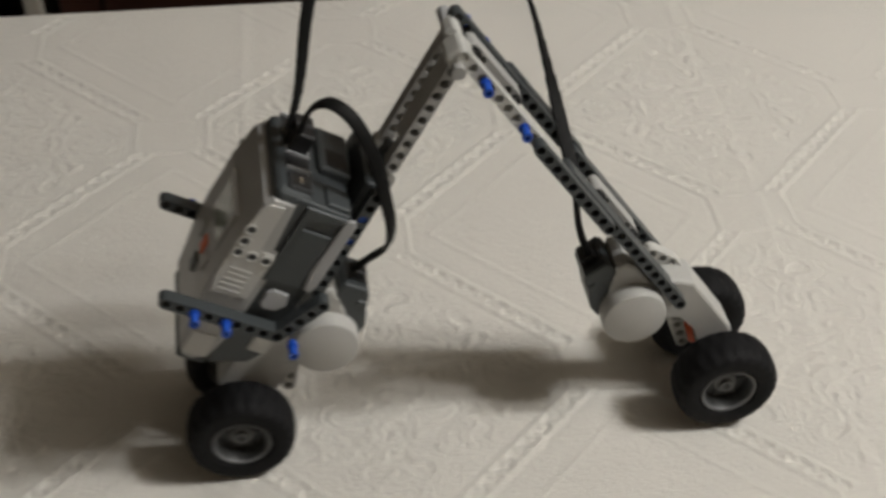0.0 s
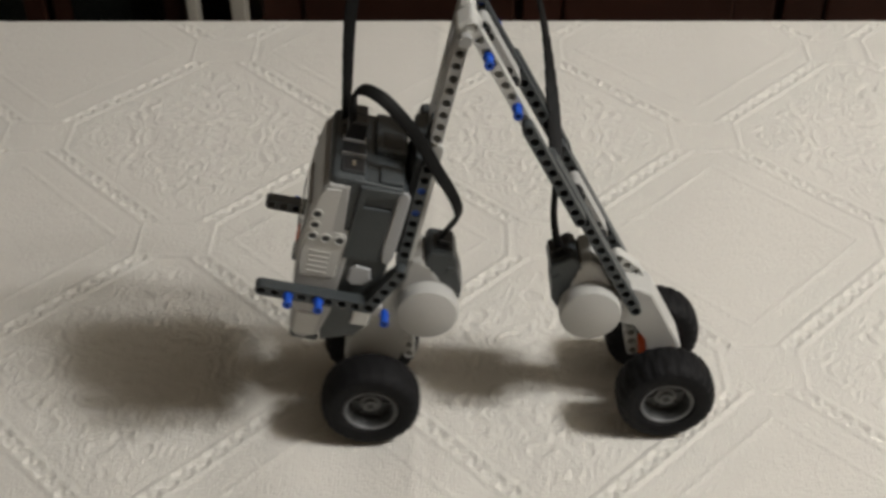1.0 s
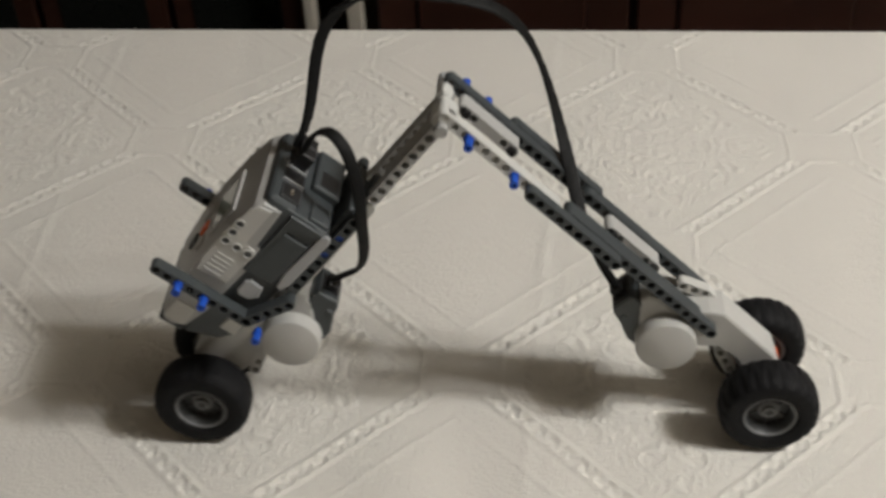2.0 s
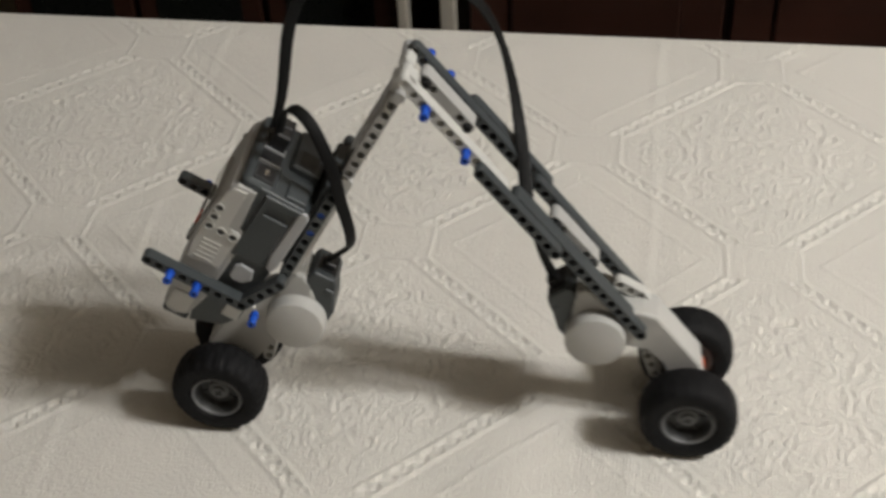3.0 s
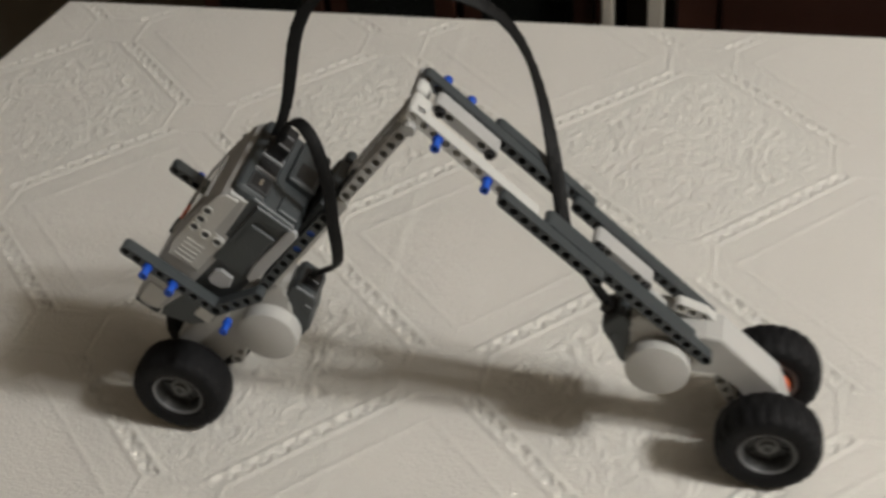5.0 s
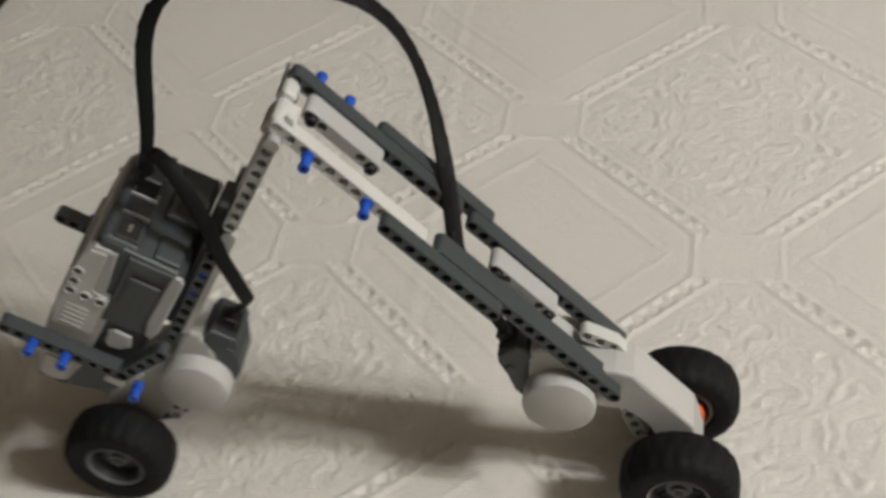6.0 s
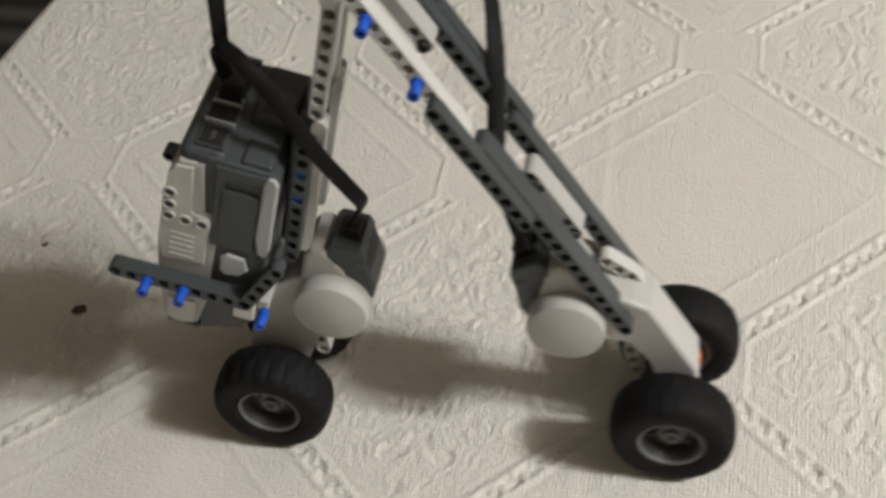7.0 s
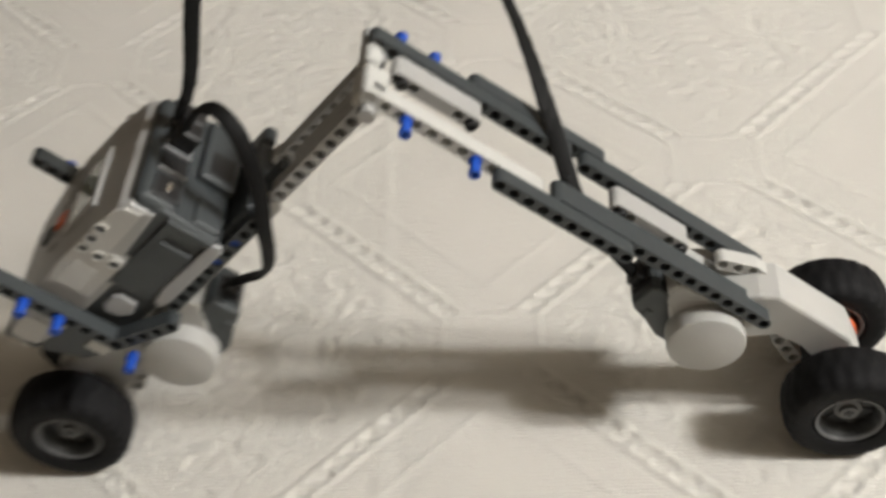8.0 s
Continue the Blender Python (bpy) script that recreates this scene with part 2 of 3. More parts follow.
def relief(x, y):
    """Height of the woven pattern: octagons in a diamond lattice, beaded bands between them."""
    u, v = x / (CW / 2), y / (CH / 2)
    # nearest octagon centre: i + j odd
    i0, j0 = np.round(u), np.round(v)
    odd = (i0 + j0) % 2 == 1
    du, dv = u - i0, v - j0
    si, sj = np.where(du >= 0, 1, -1), np.where(dv >= 0, 1, -1)
    move_i = np.abs(du) * CW > np.abs(dv) * CH
    ci = np.where(odd, i0, np.where(move_i, i0 + si, i0))
    cj = np.where(odd, j0, np.where(move_i, j0, j0 + sj))
    px, py = (u - ci) * CW / 2, (v - cj) * CH / 2
    ax, ay = np.abs(px), np.abs(py)
    half_w, half_h = CW / 2 - CA, CH / 2 - CB
    hyp = math.hypot(CW, CH)
    diag = ((half_w - ax) * CH + (CB - ay) * CW) / hyp
    inside = np.minimum(np.minimum(half_w - ax, half_h - ay), diag - 0.0012)
    # rim line of each octagon
    h = 0.00075 * np.exp(-(inside / 0.0013) ** 2) - 0.0004 * np.exp(-((inside - 0.003) / 0.0013) ** 2)
    # ladder of sunken squares in the diagonal bands
    along = (ax * CW - ay * CH) / hyp
    end = np.minimum(half_w - ax + 0.003, half_h - ay + 0.003)
    band = np.clip((0.0012 - diag) / 0.0015, 0, 1) * np.clip(end / 0.003, 0, 1)
    step = 0.0128
    a = np.abs((along / step + 0.5) % 1 - 0.5)
    across = np.abs(diag + 0.0049)
    pit = np.clip((0.0046 - a * step) / 0.0012, 0, 1) * np.clip((0.0044 - across) / 0.0012, 0, 1)
    wob = 1 + 0.3 * np.sin(along * 310 + 40 * x) * np.sin(y * 90)
    h += band * (0.0007 - 0.0019 * pit * wob)
    # floral octagons (even rows) and plain ones with an inner diamond
    fl = (cj % 2 == 0) & (inside > 0.004)
    qx, qy = ax, ay
    wx = qx + 0.007 * np.sin(qy * 130 + 1.0) + 0.004 * np.sin(qx * 210 + qy * 90)
    wy = qy + 0.007 * np.sin(qx * 120 + 2.0) + 0.004 * np.sin(qy * 230 - qx * 70)
    curls = np.zeros_like(x)
    for cx, cy, f, s in ((0.02, 0.03, 1.0, 1), (0.065, 0.018, 1.15, -1), (0.03, 0.085, 1.1, -1), (0.0, 0.0, 0.9, 1), (0.075, 0.055, 1.3, 1), (0.0, 0.06, 1.2, -1), (0.045, 0.055, 1.25, 1), (0.1, 0.01, 1.3, 1)):
        r = np.hypot(wx - cx, wy - cy)
        th = np.arctan2(wy - cy, wx - cx)
        curls += np.cos(r * 790 * f + 2 * s * th) * np.exp(-(r / 0.02) ** 2)
    curls = 0.9 * curls + 0.5 * np.sin(wx * 690 + 2.1 * np.sin(wy * 480)) * np.sin(wy * 730 + 1.7 * np.sin(wx * 450))
    fade = np.clip((inside - 0.008) / 0.01, 0, 1)
    h += np.where(fl, 0.0009 * np.tanh(1.5 * curls) * fade, 0)
    inner = diag - 0.026
    pl = (cj % 2 == 1) & (inside > 0.004)
    line = 0.0007 * np.exp(-(inner / 0.0014) ** 2)
    seed = 0.00022 * np.sin(px * 900 + 2 * np.sin(py * 500)) * np.sin(py * 950 + 2 * np.sin(px * 420)) * (inner > 0.002)
    h += np.where(pl, line + seed, 0)
    return h


def left_edge(y):
    """The table's left end runs slightly askew."""
    return LEFT + 0.022 - 0.145 * (BACK - y)


def folds(x, y):
    """Large soft undulations and ironed creases of the sheet."""
    h = 0.0007 * np.sin(x * 9 + 1.3 * np.sin(y * 6)) * np.sin(y * 8 + 0.7)
    h += 0.0005 * np.sin(x * 31 + y * 17) * np.sin(y * 23 - x * 9)
    for cx, lean, size in ((0.057, 0.02, 0.0005), (-0.36, -0.05, 0.0004), (0.44, 0.03, 0.0004)):
        d = x - cx - lean * y + 0.002 * np.sin(y * 14)
        h += size * np.exp(-(d / 0.004) ** 2) - 0.6 * size * np.exp(-((d - 0.009) / 0.006) ** 2)
    # small ripples towards the near side
    near = np.clip((-0.28 - y) / 0.1, 0, 1)
    h += near * 0.0012 * np.sin(x * 48 + 6 * y + 2 * np.sin(x * 11)) * (0.5 + 0.5 * np.sin(x * 7 + 1))
    return h


def tablecloth():
    cloth = new("tablecloth")
    cloth.location = (0, 0, 0)
    tagged(cloth, "off-white cotton tablecloth with woven octagon and scroll relief", "tablecloth")

    def sheet(name, xs, ys):
        X, Y = np.meshgrid(xs, ys)
        X = X + (left_edge(Y) - LEFT) * np.clip((-0.6 - X) / (-0.6 - LEFT), 0, 1)
        Z = relief(X, Y) + folds(X, Y)
        Y = Y + (0.0014 * np.sin(X * 21 + 1.4 * np.sin(X * 9)) + 0.0007 * np.sin(X * 67)) * np.clip(1 - (BACK - Y) / 0.05, 0, 1)
        edge = np.minimum(np.minimum(X - left_edge(Y), RIGHT - X), np.minimum(np.maximum(BACK - Y, 0), Y - FRONT))
        Z = Z * np.clip(edge / 0.02, 0, 1) - 0.006 * np.clip(1 - edge / 0.008, 0, 1) ** 2
        ny, nx = X.shape
        me = bpy.data.meshes.new(name)
        me.vertices.add(nx * ny)
        me.vertices.foreach_set("co", np.stack([X, Y, Z], -1).astype(np.float32).ravel())
        idx = np.arange(nx * ny).reshape(ny, nx)
        q = np.stack([idx[:-1, :-1], idx[:-1, 1:], idx[1:, 1:], idx[1:, :-1]], -1).reshape(-1, 4)
        me.loops.add(q.size)
        me.loops.foreach_set("vertex_index", q.ravel().astype(np.int32))
        me.polygons.add(len(q))
        me.polygons.foreach_set("loop_start", np.arange(0, q.size, 4, dtype=np.int32))
        me.polygons.foreach_set("use_smooth", np.ones(len(q), bool))
        me.update(calc_edges=True)
        me.materials.append(CLOTH)
        ob = new(name, me)
        ob.parent = cloth
        return ob
    xs = np.concatenate([np.arange(LEFT, 0.6, 0.0016), np.linspace(0.6, RIGHT, 80)])
    ys = np.concatenate([np.linspace(FRONT, -0.42, 100, endpoint=False), np.arange(-0.42, BACK, 0.0016), [BACK]])
    sheet("top", xs, ys)
    # hanging sides with soft pleats
    for x0, y0, x1, y1 in ((left_edge(BACK), BACK, RIGHT, BACK), (left_edge(FRONT), FRONT, left_edge(BACK), BACK), (RIGHT, BACK, RIGHT, FRONT), (RIGHT, FRONT, left_edge(FRONT), FRONT)):
        a, b = Vector((x0, y0, -0.005)), Vector((x1, y1, -0.005))
        side = b - a
        out = Vector((-side.y, side.x, 0)).normalized()
        bm = bmesh.new()
        nu, nv = 120, 14
        grid = []
        for j in range(nv + 1):
            d = 0.24 * j / nv
            row = []
            for i in range(nu + 1):
                s = i / nu
                w = 0.0012 + 0.012 * (1 - math.exp(-d / 0.06)) * (1 + math.sin(s * 41 + 1.5 * math.sin(s * 13))) / 2
                p = a + side * s + out * w
                row.append(bm.verts.new((p.x, p.y, -0.005 - d)))
            grid.append(row)
        for j in range(nv):
            for i in range(nu):
                bm.faces.new((grid[j][i], grid[j][i + 1], grid[j + 1][i + 1], grid[j + 1][i]))
        part("drop", bm, CLOTH, cloth, smooth=True)


def table():
    t = new("table")
    t.location = (0, 0, -0.75)
    tagged(t, "wooden table hidden under a white tablecloth", "table")
    top = box(LEFT, RIGHT - 0.004, FRONT + 0.004, BACK - 0.004, 0.715, 0.741, 0.004)
    for v in top.verts:
        if v.co.x < 0:
            v.co.x += left_edge(v.co.y) + 0.004 - LEFT
    part("tabletop", top, WOODLEG, t)
    for x in (LEFT + 0.08, RIGHT - 0.08):
        for y in (FRONT + 0.08, BACK - 0.08):
            part("leg", box(x - 0.03, x + 0.03, y - 0.03, y + 0.03, 0, 0.714, 0.004), WOODLEG, t)


RX0, RX1, RY0, RY1, RZ0, RZ1 = -2.3, 3.0, -2.6, 1.25, -0.75, 1.95


def room():
    def piece(name, *b, mat=WALL, kind="structure"):
        return tagged(part(name, box(*b), mat), kind=kind)
    tagged(piece("floor", RX0, RX1, RY0, RY1, RZ0 - 0.1, RZ0, mat=FLOOR), "dark woven striped floor covering")
    # ceiling and walls are added out of view to close the room and bounce light
    tagged(piece("ceiling", RX0, RX1, RY0, RY1, RZ1, RZ1 + 0.1, mat=CEIL), "unseen room ceiling toned for the bounced light")
    for n, b in (("wall_west", (RX0 - 0.1, RX0, RY0, RY1, RZ0, RZ1)), ("wall_east", (RX1, RX1 + 0.1, RY0, RY1, RZ0, RZ1)),
                 ("wall_south", (RX0 - 0.1, RX1 + 0.1, RY0 - 0.1, RY0, RZ0, RZ1)), ("wall_north", (RX0 - 0.1, RX1 + 0.1, RY1, RY1 + 0.1, RZ0, RZ1))):
        tagged(piece(n, *b), "unseen room wall toned for the bounced light")


def sideboard(x0, x1, y, doors, stile=0.06, glazed=False):
    """Dark wooden cabinet behind the table: framed doors on a plinth."""
    s = new("sideboard")
    s.location = ((x0 + x1) / 2, y + 0.2, RZ0)
    tagged(s, "dark brown wooden cabinet with black glass doors" if glazed else "dark brown wooden sideboard with panelled doors", "cabinet" if glazed else "sideboard")
    w, h = x1 - x0, 1.25
    part("carcass", box(-w / 2, w / 2, -0.18, 0.2, 0.06, h, 0.004), WOOD, s)
    part("plinth", box(-w / 2 + 0.02, w / 2 - 0.02, -0.16, 0.18, 0, 0.06), WOOD, s)
    dw = w / doors
    for i in range(doors):
        a, b = -w / 2 + i * dw + 0.006, -w / 2 + (i + 1) * dw - 0.006
        d = part("door", box(a, b, -0.2, -0.181, 0.09, h - 0.03, 0.003), WOOD, s)
        part("glass" if glazed else "panel", box(a + stile, b - stile, -0.2025 if glazed else -0.207, -0.2, 0.16, h - 0.1, 0.001 if glazed else 0.005), GLASS if glazed else WOOD, d)
        part("knob", ring([(0, -0.228), (0.008, -0.227), (0.011, -0.22), (0.005, -0.212), (0.005, -0.199)], 14, centre=(b - 0.03, 0.62)), METAL, d, "small metal knob", smooth=True)


# ---- the robot ----
#   leg space: x along the walk, y away from the near side, z from the axle to the hinge; millimetres where noted
FRONT_LEG, REAR_LEG = 0.2639, 0.2876
TYRE_R, MID = 0.0318, 0.041


def wheel(robot, name):
    w = part(name, ring([(0, -0.0072), (0.0045, -0.0072), (0.0045, -0.0052), (0.007, -0.0046), (0.007, 0.0055), (0.0045, 0.006), (0.0045, 0.0085), (0, 0.0085)], 20), RIM, robot, "grey plastic wheel hub", smooth=True)
    rim = ring([(0.0150, -0.0105), (0.0156, -0.0115), (0.0168, -0.0118), (0.0178, -0.0098), (0.0178, 0.0098), (0.0168, 0.0118), (0.0156, 0.0115), (0.0150, 0.0105), (0.0150, -0.0105)], 40)
    part("rim", rim, RIM, w, smooth=True)
    # inner wall, spokes and web: shade of the recess put into their colour
    wall = ring([(0.0149, -0.0104), (0.0142, -0.0092), (0.0130, -0.004), (0.0130, 0.004), (0.0142, 0.0092), (0.0149, 0.0104), (0.0149, -0.0104)], 40)
    part("rim_wall", wall, RECESS_SHADE, w, smooth=True)
    for k in range(6):
        a = math.pi * k / 3
        bm = box(0.005, 0.0142, -0.0036, -0.002, -0.0013, 0.0013, 0.0004)
        bmesh.ops.rotate(bm, verts=bm.verts[:], cent=(0, 0, 0), matrix=Matrix.Rotation(a, 3, "Y"))
        part("spoke", bm, RECESS_SHADE, w)
    web = ring([(0.0065, -0.0025), (0.014, -0.0025), (0.014, 0.0025), (0.0065, 0.0025), (0.0065, -0.0025)], 32)
    part("web", web, RECESS_SHADE, w)
    for y0, y1 in ((-0.0075, -0.0073), (0.0086, 0.0088)):
        bm = box(-0.0026, 0.0026, y0, y1, -0.0009, 0.0009)
        box(-0.0009, 0.0009, y0 - 0.0001, y1 + 0.0001, -0.0026, 0.0026, bm=bm)
        part("axle_end", bm, BLACK, w)
    # one rubber body whose lugs rise and fall round it, staggered on its two sides
    n = 192
    tyre = bmesh.new()
    loops = []
    for r, y, lug in ((0.0174, -0.0098, 0), (0.0186, -0.0116, 0), (0.0228, -0.0128, 0), (0.0268, -0.0122, -0.5), (0.0292, -0.0098, -1), (0.0303, -0.006, -1), (0.0306, -0.001, -1), (0.0306, 0.001, 1), (0.0303, 0.006, 1), (0.0292, 0.0098, 1), (0.0268, 0.0122, 0.5), (0.0228, 0.0128, 0), (0.0186, 0.0116, 0), (0.0174, 0.0098, 0)):
        loop = []
        for k in range(n):
            u = (k / 8 + (0.5 if lug > 0 else 0)) % 1
            q = 0.0174 + 1.1 * (r - 0.0174) - 0.0007 * abs(lug) * (1 if u > 0.62 else 0)
            a = 2 * math.pi * k / n
            loop.append(tyre.verts.new((q * math.cos(a), 1.06 * y, q * math.sin(a))))
        loops.append(loop)
    for p, q in zip(loops, loops[1:]):
        for k in range(n):
            tyre.faces.new((p[k], p[(k + 1) % n], q[(k + 1) % n], q[k]))
    part("tyre", tyre, RUBBER, w, "black rubber tyre with block tread", smooth=True)
    return w


def motor(leg, sx, drop=0, out=0, slim=False):
    """A servo motor along the leg; sx turns its back to the inner side (-1 where inward is -x); drop lowers its upper half and out moves it inwards, in millimetres."""
    def P(*pts):
        return [(sx * (p - (out if s > 50 else 0)) * MM, (s - (drop if s > 50 else 0)) * MM) for p, s in pts]
    inner = ((-20, 64), (-8, 57), (2, 47), (4, 30), (-2, 12)) if slim else ((-20, 62), (-17, 36), (-13, 12))
    neck = P((-9, -7), (0, -12), (9, -8), (14, 2), (20, 14), (20.5, 64), (15, 72), (2, 84), (-16, 86), *inner)
    body = part("motor_body", prism(neck, -0.0118, 0.0118, 0.002), MOTOR, leg, "pale grey servo motor housing")
    part("motor_disc", ring([(0, -0.0245), (0.0176, -0.0245), (0.0188, -0.0238), (0.0193, -0.022), (0.0193, 0.022), (0.0188, 0.0238), (0.0176, 0.0245), (0, 0.0245)], 56, centre=(sx * (-18 - out) * MM, (77 - drop) * MM)), MOTOR, leg, "round pale grey gear cover", smooth=True)
    for s in (-1, 1):
        part("output_hub", ring([(0, s * 0.0118), (0.0092 + 0.0015 * (s + 1), s * 0.0118), (0.0095 + 0.0015 * (s + 1), s * 0.0125), (0.0095 + 0.0015 * (s + 1), s * 0.0158), (0.0085 + 0.0015 * (s + 1), s * 0.0168), (0, s * 0.0168)], 32), ORANGE, leg, "orange motor output hub", smooth=True)
    knee = P((1, 78), (1, 104), (-2, 110), (-8, 111), (-11, 108), (-12, 103), (-17, 103), (-21, 99), (-22, 93), (-26, 88), (-26, 80))
    part("motor_shoulder", prism(knee, -0.0140, 0.0140, 0.0025), MOTOR, leg, "pale grey motor shoulder")
    conn = P((-10, 99), (-10, 114), (-12, 117), (-26, 117), (-29, 113), (-29, 105), (-33, 101), (-37, 92), (-37, 84), (-30, 81), (-24, 90), (-20, 98))
    part("motor_connector", prism(conn, -0.0130, 0.0130, 0.0015), DARK, leg, "dark grey cable connector end")
    part("connector_rib", prism(P((-24, 105), (-24, 109), (-29.5, 109), (-29.5, 105)), -0.0138, 0.0138, 0.0008), DARK, leg)
    sock = P((-13.5, 115), (-13.5, 117.6), (-25.5, 117.6), (-25.5, 115))
    part("socket", prism(sock, -0.007, 0.007), BLACK, leg)
    part("plug", prism(P((-16, 112), (-16, 122), (-23.5, 122), (-23.5, 112)), -0.0052, 0.0052, 0.0008), BLACK, leg)
    part("gear_case", prism(P((-33, 70), (-30, 64), (-24, 59), (-14, 58), (-6, 64), (-2, 74), (-3, 87), (-12, 92), (-26, 92), (-33, 85)), -0.0165, 0.0165, 0.003), MOTOR, leg, "pale grey gear case")
    foot = bmesh.new()
    beam_mesh(foot, Matrix.Translation((sx * (-10 if slim else -20) * MM, 0, (22 if slim else 26) * MM)) @ Matrix.Rotation(radians(-72 if sx > 0 else -108), 4, "Y"), 3, -0.008 if slim else -0.0122, 0.008 if slim else 0.0122, half=0.0039)
    part("motor_mount", foot, MOTOR, leg)
    return body


def brick(leg):
    """The control brick, tall along the leg: screen side outwards, sockets at its upper end."""
    before = set(leg.children)
    def X(p):
        return -p * MM

    def slab(name, mat, p0, p1, s0, s1, y0, y1, bev=1.0, label=""):
        return part(name, box(X(p1), X(p0), y0 * MM, y1 * MM, s0 * MM, s1 * MM, bev * MM), mat, leg, label)
    # light shell with a rounded screen side, dark back shell
    shell = [(X(p), s * MM) for p, s in ((38, 72), (42, 53), (50, 48.5), (56, 49.5), (60, 55), (63.5, 85), (64.5, 110), (63.5, 138), (60.5, 162), (57, 167), (45, 168), (45, 136), (36, 136))]
    part("front_shell", prism(shell, -0.0355, 0.0355, 0.0018), LIGHT, leg, "light grey front shell of the control brick")
    back = [(X(p), s * MM) for p, s in ((13, 68), (20, 56), (40, 48), (42, 58), (40, 120), (46, 150), (50, 169), (44, 172), (16, 171), (12, 166))]
    part("back_shell", prism(back, -0.0345, 0.0345, 0.0015), DARK, leg, "dark grey battery shell of the control brick")
    for s in (-1, 1):
        y0, y1 = (-36.4, -34) if s < 0 else (34, 36.4)
        slab("side_plate", DARK, 19, 38, 118, 156, y0, y1, 1.0)
        strip = [(X(p), q * MM) for p, q in ((11, 168), (13, 171), (16, 171), (18, 168), (19, 130), (17, 119), (13, 117), (11, 124))]
        part("side_strip", prism(strip, y0 * MM * 1.015, y1 * MM * 1.015, 0.0012), PEARL, leg, "light grey edge strip")
        part("side_tab", prism([(X(p), q * MM) for p, q in ((22, 112), (31, 113), (34, 110), (34, 101), (31, 98), (24, 99), (20, 104))], y0 * MM * 1.01, y1 * MM * 1.01, 0.0012), PEARL, leg, "rounded light grey tab")
        frm = [(X(p), q * MM) for p, q in ((36, 117), (40, 117), (40, 170), (14, 170), (14, 166), (36, 164))]
        part("side_rib", prism(frm, min(y0, y1) * MM, max(y0, y1) * MM, 0.0008), DARK, leg)
        # pale side panel with grip ridges; flat dark discs give its peg holes their shade
        pan = [(X(p), q * MM) for p, q in ((41.5, 101), (62, 99), (64.0, 110), (63.4, 138), (61, 159), (58, 164), (50, 165), (50, 136), (48, 134), (42, 134), (40, 132), (40, 127), (41.5, 125))]
        part("side_panel", prism(pan, -0.0364 if s < 0 else 0.0345, -0.0345 if s < 0 else 0.0364, 0.0005), WHITE, leg, "pale grey side panel with peg holes")
        for p, q in ((60, 146), (60, 138), (60, 130), (52, 129.5), (44, 129.5)):
            yy = s * 36.45 * MM
            part("peg_hole_shade", ring([(0, yy), (0.0024, yy), (0.0024, yy + s * 0.00012), (0, yy + s * 0.00012)], 16, centre=(X(p), q * MM)), RECESS_SHADE, leg)
            part("peg_rim", ring([(0.0024, yy), (0.0034, yy), (0.0034, yy + s * 0.0008), (0.0024, yy + s * 0.0008), (0.0024, yy)], 18, centre=(X(p), q * MM)), WHITE, leg)
        for k in range(5):
            slab("grip_ridge", WHITE, 47, 59, 103 + 3.8 * k, 104.2 + 3.8 * k, s * 36.5 - 0.3, s * 36.5 + 0.3, 0.2)
        slab("corner_cap", WHITE, 44, 58, 53, 70, s * 35.8 - 0.6, s * 35.8 + 0.6, 0.5)
        slab("latch", WHITE, 14, 25, 66, 80, s * 33 - 2.6, s * 33 + 2.6, 1.0, "pale grey battery latch")
    slab("end_rim", DARK, 41, 58.5, 45.5, 50.5, -34, 34, 2.0, "dark grey lower rim")
    # screen side
    slab("screen_frame", LIGHT, 61, 64.9, 112, 140, -20, 20, 0.5)
    slab("screen", SCREEN, 64, 65.1, 115, 137, -15, 15, 0.2, "greenish grey display")
    for y, s, m, n in ((0, 100, ORANGE, "button"), (-14, 100, LIGHT, "button"), (14, 100, LIGHT, "button"), (0, 86, DARK, "button")):
        slab(n, m, 62, 65.4, s - 4.5, s + 4.5, y - 4.5, y + 4.5, 1.2)
    # upper end: raised dark frame, black sheets laid on as the shade inside its sockets
    frame_top = box(X(58), X(36), -0.034, 0.034, 0.1615, 0.1735, 0.0045, 3)
    part("socket_frame", frame_top, DARK, leg)
    for y in (-7, 10, 26):
        slab("socket", BLACK, 39, 52, 173.2, 173.9, y - 6, y + 6, 0.1)
        for d in (-6.6, 6.6):
            slab("socket_lip", PEARL, 38.5, 52.5, 172, 175.5, y + d - 0.5, y + d + 0.5, 0.2)
    slab("usb_socket", RECESS_SHADE, 39, 52, 172.5, 175.2, -30, -17, 0.3, "dark grey usb socket")
    # black sheet for the shade in the usb opening
    slab("usb_slot_shade", BLACK, 40, 51, 175.1, 175.5, -29.2, -17.8, 0.1)
    slab("usb_contact", METAL, 44.5, 46.5, 175.4, 176.0, -26, -21, 0.1, "bright metal contact")
    slab("socket_block", DARK, 14, 33, 168, 176, -6, 31, 1.5)
    # black sheet on the solid block, as the shade of its recess
    slab("block_recess_shade", BLACK, 17, 29, 175.9, 176.3, -2, 12, 0.1)
    slab("socket_block", DARK, 16, 30, 168, 173.5, -32, -16, 1.2)
    for y in (16, 6):
        slab("plug", BLACK, 40, 51, 172, 186, y - 5, y + 5, 1.2, "black cable plug")
    # the brick leans outwards on the leg by a little
    lean = Matrix.Translation((-0.04, 0, 0.085)) @ Matrix.Rotation(radians(1.6), 4, "Y") @ Matrix.Translation((0.04, 0, -0.085))
    for o in set(leg.children) - before:
        o.matrix_basis = lean


